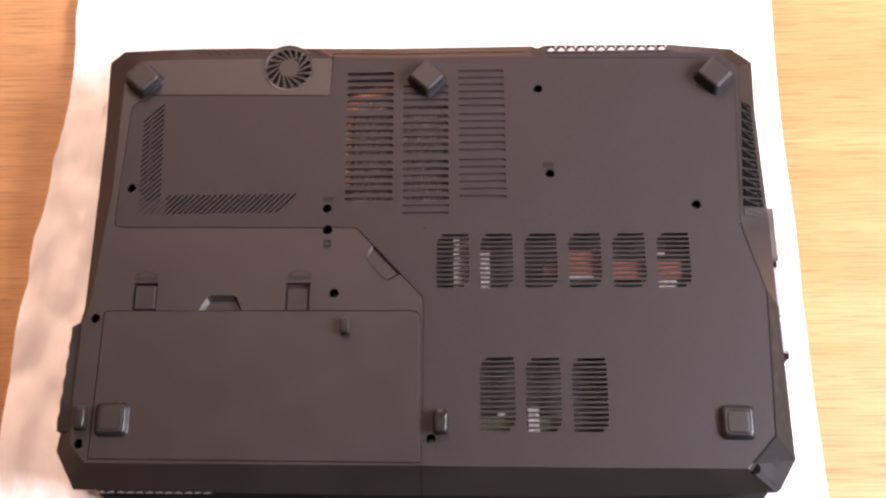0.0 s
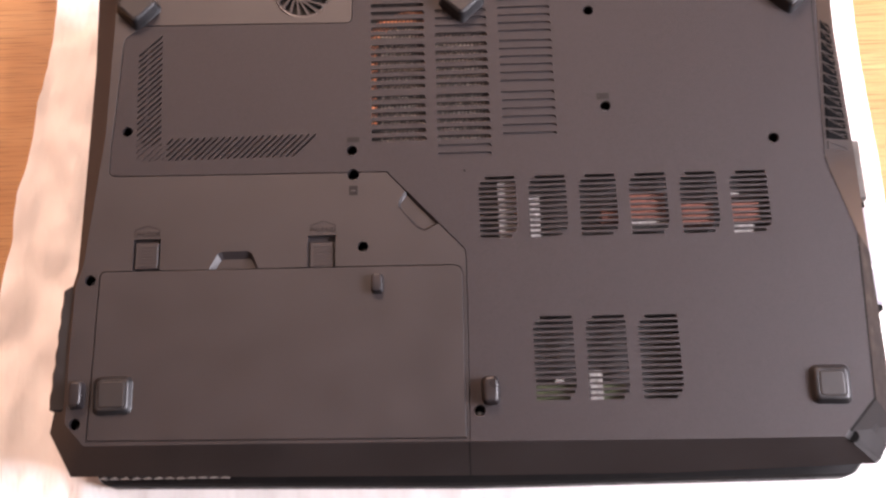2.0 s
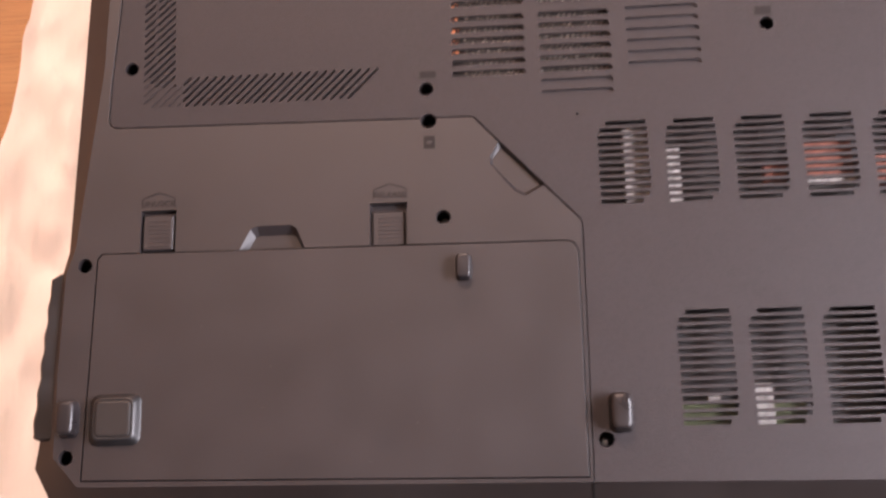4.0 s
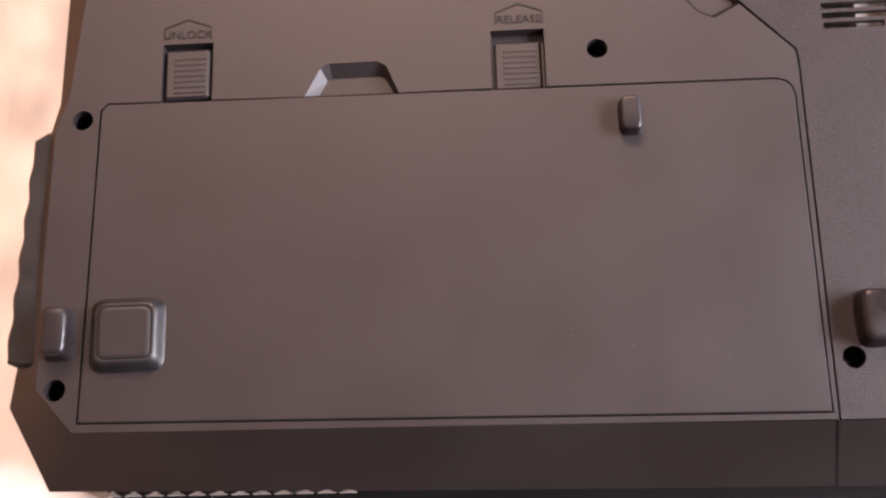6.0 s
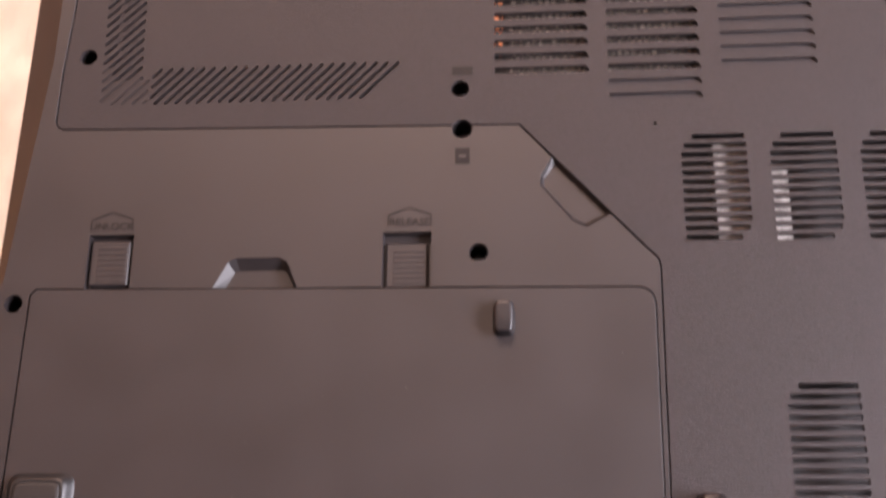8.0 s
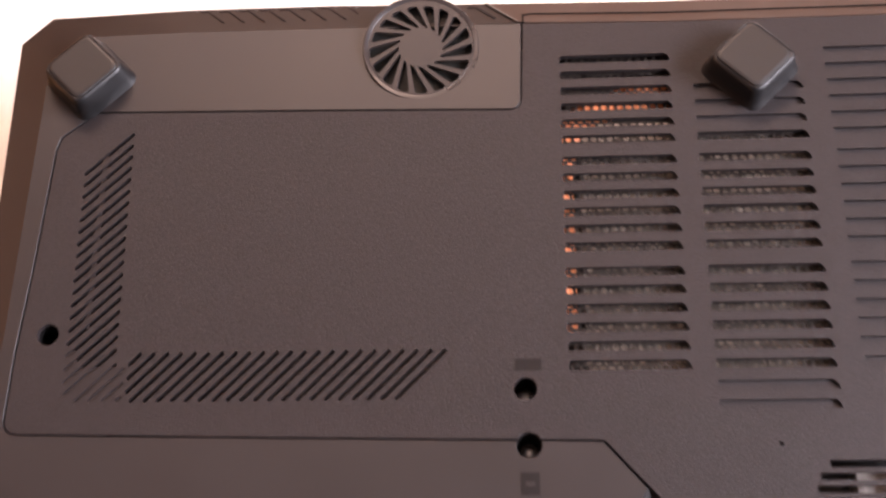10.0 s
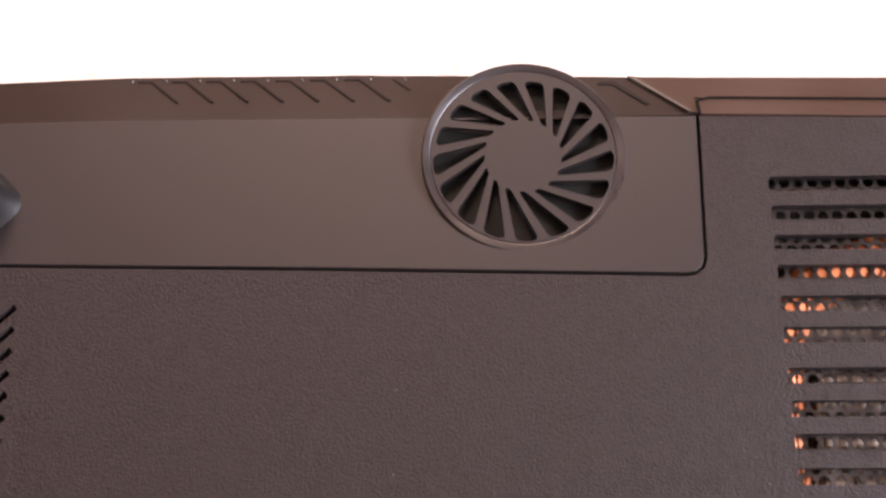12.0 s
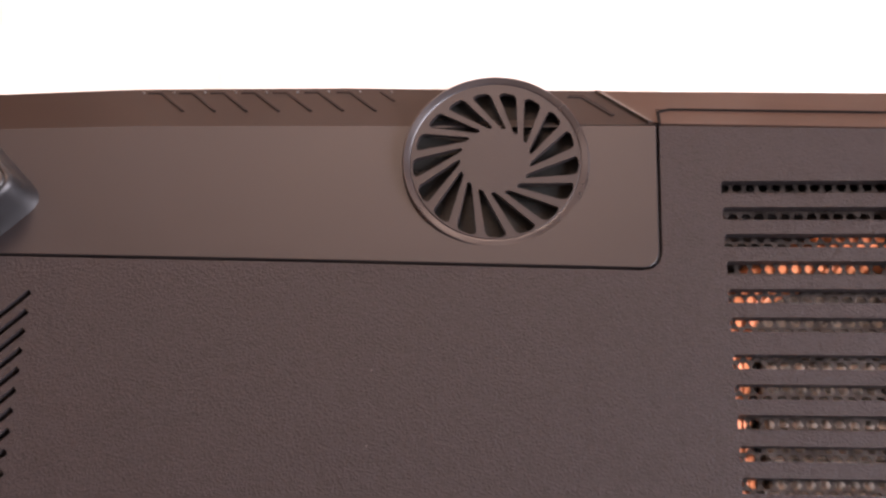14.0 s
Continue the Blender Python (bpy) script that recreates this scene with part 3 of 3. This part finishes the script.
def perforated(x0, x1, y0, y1, z):
    holes, p = [], 0.00225
    for j in range(int((y1 - y0) / (p * 0.866)) - 1):
        for i in range(int((x1 - x0) / p) - 1):
            holes.append(circle(x0 + p * (i + 0.8 + 0.5 * (j % 2)), y0 + p * 0.866 * (j + 0.9), 0.00094, 6))
    return part("vent_screen", plate_mesh(box2(x0, y0, x1, y1), holes, z, 0.0003, 0.0001), M_SCREEN, laptop, "perforated grey metal behind the slots")


def pipe(points, r, mat, name, label=""):
    """A round tube along a line."""
    rings = []
    pts = [Vector(p) for p in points]
    for i, p in enumerate(pts):
        d = (pts[min(i + 1, len(pts) - 1)] - pts[max(i - 1, 0)]).normalized()
        s = Vector((-d.y, d.x, 0)).normalized()
        rings.append([tuple(p + s * r * math.cos(t) + Vector((0, 0, 1)) * r * 0.6 * math.sin(t)) for t in [2 * math.pi * k / 12 for k in range(12)]])
    bm = loft(rings)
    bmesh.ops.recalc_face_normals(bm, faces=bm.faces[:])
    return smooth(part(name, bm, mat, laptop, label), 60)


def inside_parts():
    perforated(-0.053, -0.018, 0.030, 0.1315, 0.0527)
    perforated(-0.016, 0.018, 0.033, 0.104, 0.0527)
    arc = [(0.002, 0.1178), (-0.020, 0.1172), (-0.032, 0.1150), (-0.0405, 0.1122), (-0.0475, 0.1080), (-0.0510, 0.1010), (-0.0522, 0.090), (-0.0526, 0.045)]
    pipe([(x, y, 0.0499) for x, y in arc], 0.0044, M_COPPER, "heat_pipe", "bare copper heat pipe")
    sink = part("heat_sink", slab_bm(box2(-0.046, 0.032, 0.018, 0.1075), 0.040, 0.0506), M_SINK, laptop, "grey heat sink behind the slots")
    for k in range(15):
        y = 0.0340 + 0.0050 * k
        part("fin", slab_bm(box2(-0.0455, y, 0.0175, y + 0.0014), 0.0500, 0.0518), M_SINK, sink)
    part("speaker_screen", slab_bm(box2(-0.187, 0.025, -0.079, 0.108), H - 0.0034, H - 0.0022), M_MESH, laptop, "grey cloth behind the slanting slots")
    boards = [(M_LABEL, 0.0183, -0.0225, 0.0292, 0.0095, "memory_module"), (M_LABEL, 0.0345, -0.0228, 0.0410, 0.0015, "memory_module"),
              (M_RED, 0.0745, -0.0160, 0.0835, -0.0085, "chip"), (M_LABEL, 0.0900, -0.0190, 0.1105, -0.0160, "connector"), (M_RED, 0.0900, -0.0145, 0.1100, 0.0010, "chip"),
              (M_RED, 0.1180, -0.0180, 0.1360, -0.0060, "chip"), (M_RED, 0.1462, -0.0175, 0.1610, -0.0055, "chip"), (M_LABEL, 0.1455, -0.0240, 0.1570, -0.0195, "connector"),
              (M_LABEL, 0.1455, -0.0020, 0.1510, 0.0005, "connector"),
              (M_GREEN, 0.0340, -0.1160, 0.0545, -0.1040, "circuit_board"), (M_LABEL, 0.0440, -0.1060, 0.0490, -0.1010, "chip"), (M_LABEL, 0.0622, -0.1150, 0.0690, -0.0980, "connector"), (M_GREEN, 0.0690, -0.1150, 0.0810, -0.1060, "circuit_board")]
    for mat, x0, y0, x1, y1, name in boards:
        part(name, slab_bm(box2(x0, y0, x1, y1), 0.040, 0.0505, 0.0002), mat, laptop)


def rear_details():
    # slanting grooves on the back slope beside the round grille
    for k in range(8):
        x = -0.1560 + 0.00614 * k
        short = 0.45 if k == 7 else 0.92
        i, a, b = (1, -0.120, -0.160)
        if x > -0.1205:
            i, a, b = (0, -0.0615, -0.120)
        ux = lambda px, a=a, b=b: (px - a) / (b - a)
        c = [(ux(x), 0.90), (ux(x + 0.0005), 0.90), (ux(x + 0.0005 + 0.0062 * short), 0.90 - 0.55 * short), (ux(x + 0.0062 * short), 0.90 - 0.55 * short)]
        part("groove", side_tile(i, c, 0.00012), M_EMBOSS, laptop)
        if k < 7:
            c = [(ux(x - 0.0022), 0.90), (ux(x + 0.0005), 0.90), (ux(x + 0.0005), 0.87), (ux(x - 0.0022), 0.87)]
            part("groove", side_tile(i, c, 0.00010), M_EMBOSS, laptop)
    c = lambda x: (x + 0.0615) / (-0.120 + 0.0615)
    # tiny pale rivets between the grooves
    for k in range(9):
        x = -0.1592 + 0.00605 * k
        i, a, b = (1, -0.120, -0.160) if x < -0.1205 else (0, -0.0615, -0.120)
        at = side_point(i, (x - a) / (b - a), 0.90)
        bm = bmesh.new()
        bmesh.ops.create_icosphere(bm, subdivisions=2, radius=0.0003, matrix=Matrix.Translation(at))
        part("rivet", bm, M_MESH, laptop)
    part("groove", side_tile(0, [(c(-0.0775), 0.78), (c(-0.0770), 0.86), (c(-0.0745), 0.86), (c(-0.0690), 0.28), (c(-0.0696), 0.26), (c(-0.0750), 0.78)], 0.00012), M_EMBOSS, laptop)
    # strips on the back slope, the brown reflection painted into their colour
    for i, shape in ((28, [(0, 0.43), (1, 0.43), (1, 0.98), (0, 0.98)]), (27, [(0, 0.43), (1, 0.43), (1, 0.98), (0, 0.98)]), (0, [(0, 0.04), (c(-0.0630), 0.04), (c(-0.0718), 0.98), (0, 0.98)])):
        part("hinge_cover", side_tile(i, shape, 0.00012), M_BROWN_SHEEN, laptop, "strip along the back edge with a brown reflection in its colour")
    for i in (27, 28):
        part("cover_edge", side_tile(i, [(0, 0.01), (1, 0.01), (1, 0.40), (0, 0.40)], 0.0001), M_BROWN_SHEEN, laptop)
    part("lip_edge", side_tile(0, [(c(-0.0722), 0.97), (c(-0.0712), 0.97), (c(-0.0624), 0.05), (c(-0.0630), 0.05)], 0.0004), M_MESH, laptop)
    # long seam along the back edge
    part("groove", side_tile(28, [(0.0, 0.40), (0.94, 0.40), (0.94, 0.43), (0.0, 0.43)], 0.0004), M_INK, laptop)
    part("groove", side_tile(27, [(0.05, 0.40), (1.0, 0.40), (1.0, 0.43), (0.05, 0.43)], 0.0004), M_INK, laptop)
    part("groove", side_tile(24, [(0.0, 0.14), (1.0, 0.14), (1.0, 0.18), (0.0, 0.18)], 0.0001), M_INK, laptop)
    # the seam of the cover turning from the frame onto the back slope
    e = lambda x: (x + 0.020) / (-0.0615 + 0.020)
    part("groove", side_tile(28, [(e(-0.0614), 0.0), (e(-0.0609), 0.0), (e(-0.0609), 0.33), (e(-0.0614), 0.33)], 0.0004), M_INK, laptop)
    part("groove", side_tile(28, [(e(-0.0614), 0.33), (e(-0.0609), 0.33), (e(-0.0590), 0.40), (e(-0.0590), 0.43)], 0.0004), M_INK, laptop)
    # seam down the front slope
    part("groove", side_tile(12, [(0.9945, 0.0), (1.0, 0.0), (1.0, 1.0), (0.9945, 1.0)], 0.00008), M_INK, laptop)
    # fine seam inside the back and side edge of the cover
    for p, q in (((0.0830, 0.1364), (0.1890, 0.1346)), ((0.1890, 0.1346), (0.2044, 0.1205)), ((0.2044, 0.1205), (0.1992, 0.0178))):
        part("groove", slab_bm(bar(p, q, 0.00045), H - 0.0004, H + 0.00006), M_INK, laptop)
    # row of exhaust holes, their brightness painted as pale tiles on the slope
    ux = lambda px: (px - 0.165) / (0.0805 - 0.165)
    for k in range(12):
        x = 0.0848 + 0.00670 * k
        part("exhaust_hole", side_tile(24, [(ux(x - 0.0024), 0.36), (ux(x + 0.0024), 0.36), (ux(x + 0.0022), 0.42), (ux(x + 0.0009), 0.66), (ux(x + 0.0003), 0.68)], 0.00030), M_BRIGHT_GAP, laptop, "pale tile painting the brightness of an exhaust vent opening")
        part("exhaust_web", side_tile(24, [(ux(x - 0.0030), 0.90), (ux(x + 0.0030), 0.90), (ux(x + 0.0022), 0.68), (ux(x - 0.0022), 0.68)], 0.0002), M_INK, laptop)
        part("exhaust_hole", side_tile(24, [(ux(x + 0.0027), 0.82), (ux(x + 0.0041), 0.82), (ux(x + 0.0037), 0.68), (ux(x + 0.0031), 0.68)], 0.00040), M_BRIGHT_GAP, laptop, "pale tile painting the brightness of an exhaust vent opening")


def right_vents():
    """Slanting openings in the side slope, each crossed by a thin blade."""
    for k in range(12):
        u0 = 1.03 - 0.0835 * k
        w = 0.068
        v0, v1 = 0.14, 0.86 - 0.012 * (11 - k)
        # a flat tile, the shade inside the opening put into its dark colour
        part("vent_opening", side_tile(20, [(u0, v0), (u0, v1 - 0.06), (u0 - w * 0.3, v1), (u0 - w, v1), (u0 - w * 0.9, v0)], 0.0002), M_HOLE_SHADE if k < 11 else M_SIDE, laptop)
        part("vent_blade", side_tile(20, [(u0 - w * 0.10, v0 + 0.04), (u0 - w * 0.0, v0 + 0.04), (u0 - w * 0.78, v1 - 0.10), (u0 - w * 0.88, v1 - 0.10)], 0.0005), M_SIDE, laptop)
        part("vent_blade", side_tile(20, [(u0 - w * 0.50, v0 + 0.30), (u0 - w * 0.42, v0 + 0.30), (u0 - w * 0.42, v1 - 0.04), (u0 - w * 0.50, v1 - 0.04)], 0.0004), M_SIDE, laptop)


def side_blocks():
    for i in (15, 16, 17):
        part("corner_bumper", side_tile(i, [(0.0, 0.04), (1.0, 0.04), (1.0, 1.0), (0.0, 1.0)], 0.0003), M_BUMPER, laptop, "matt black corner bumper")
    for i in (16, 17, 18, 19):
        part("groove", side_tile(i, [(0.0, 0.0), (1.0, 0.0), (1.0, 0.035), (0.0, 0.035)], 0.00008), M_INK, laptop)
    for y0, y1, x0, x1, z, lab in ((-0.0030, 0.0330, 0.2165, 0.2250, 0.0395, "grey side port block"), (-0.0395, -0.0065, 0.2165, 0.2248, 0.0355, "silver side strip"), (-0.0628, -0.0425, 0.2165, 0.2268, 0.0360, "silver side strip")):
        part("port_block", slab_bm(rounded(box2(x0, y0, x1, y1), 0.0008, 2), 0.018, z, 0.0012), M_MESH if lab.startswith("grey") else M_SILVER, laptop, lab)
    for y0, y1, x1 in ((-0.0060, -0.0031, 0.2246), (-0.0660, -0.0629, 0.2262)):
        part("port_gap", slab_bm(box2(0.2165, y0, x1, y1), 0.018, 0.0350, 0.0005), M_INK, laptop)
    wave = []
    for k in range(61):
        y = -0.0435 - 0.0685 * k / 60
        f = min(1, k / 2) * min(1, (60 - k) / 2 + 0.5)
        wave.append((-0.2150 - 0.0035 * f - 0.0034 * (k / 60) * f - 0.00035 * math.sin(k * 0.62) * min(1, k / 14), y))
    block = wave + [(-0.2128, -0.112), (-0.2120, -0.0435)]
    part("side_bumper", slab_bm(block, 0.024, 0.0535, 0.0010), M_RUBBER, laptop, "ribbed black grip on the side")
    for k in range(12):
        x = -0.1930 + 0.0058 * k
        y = -0.1474 - (x + 0.1) * 0.014
        bm = slab_bm([(x - 0.0024, y - 0.0006), (x + 0.0024, y - 0.0006), (x + 0.0012, y), (x + 0.0003, y + 0.0008), (x - 0.0006, y)], 0.0435, 0.0458)
        part("vent_tooth", bm, M_MESH, laptop)
    # solid disc whose dark colour paints the shade of a screw hole
    bm = loft([[(x, y, z) for x, y in circle(0.1940, -0.1372, 0.0030, 18)] for z in (0.0540, 0.0470)])
    part("screw_well", bm, M_HOLE_SHADE, laptop)


def dust():
    """Specks of dust on the battery and the cover."""
    rng = random.Random(5)
    bm = bmesh.new()
    for k in range(26):
        x, y = (rng.uniform(-0.19, -0.01), rng.uniform(-0.125, -0.05)) if k < 17 else (rng.uniform(-0.16, 0.17), rng.uniform(0.022, 0.105))
        r = rng.uniform(0.00006, 0.00013)
        bmesh.ops.create_icosphere(bm, subdivisions=1, radius=r, matrix=Matrix.Translation((x, y, H + 0.0001)) @ Matrix.Rotation(rng.uniform(0, 3), 4, "Z") @ Matrix.Diagonal((rng.uniform(1, 3), 1, 0.5, 1)))
    tagged(part("dust", bm, M_MESH), "pale specks of dust lying on the black plastic", "dust", kind="stuff")


body()
pack = feature_plates()
latch(-0.1808, -0.1676, -0.0357, -0.0202, LATCH_U, 0.0004)
latch(-0.0856, -0.0720, -0.0377, -0.0226, LATCH_R, 0.0014)
recess("finger_notch", NOTCH, [(-0.1372, -0.0371), (-0.1338, -0.0312), (-0.1324, -0.0306), (-0.1188, -0.0306), (-0.1172, -0.0312), (-0.1140, -0.0373)], 0.0032)
recess("pry_notch", TAB, [(-0.0318, 0.0030), (-0.0354, -0.0019), (-0.0355, -0.0046), (-0.0261, -0.0156), (-0.0227, -0.0173), (-0.0163, -0.0141)], 0.0018)
for cx, cy in ((-0.1872, 0.1242), (0.0018, 0.1214), (0.1907, 0.1198)):
    foot(cx, cy, 0.0086, 0.0080, 45, 0.0014)
foot(-0.1876, -0.1048, 0.0086, 0.0038, 0.5, 0.0014, 0.0006)
foot(0.1856, -0.1102, 0.0088, 0.0040, -1.5, 0.0012, 0.0014)
bump(-0.0485, -0.0483, 0.0062, 0.0106, 0.0042, 0.3, "small rounded black stop on the battery")
bump(0.0101, -0.1083, 0.0086, 0.0145, 0.0062, 0.0, "rounded black rubber stop")
bump(-0.2064, -0.1040, 0.0078, 0.0140, 0.0060, 0.0, "rounded black rubber stop")
for kind_of in SCREWS:
    for cx, cy in SCREWS[kind_of]:
        screw(cx, cy, laptop)
woofer()
marks()
speaker_backing()
inside_parts()
rear_details()
right_vents()
side_blocks()
dust()
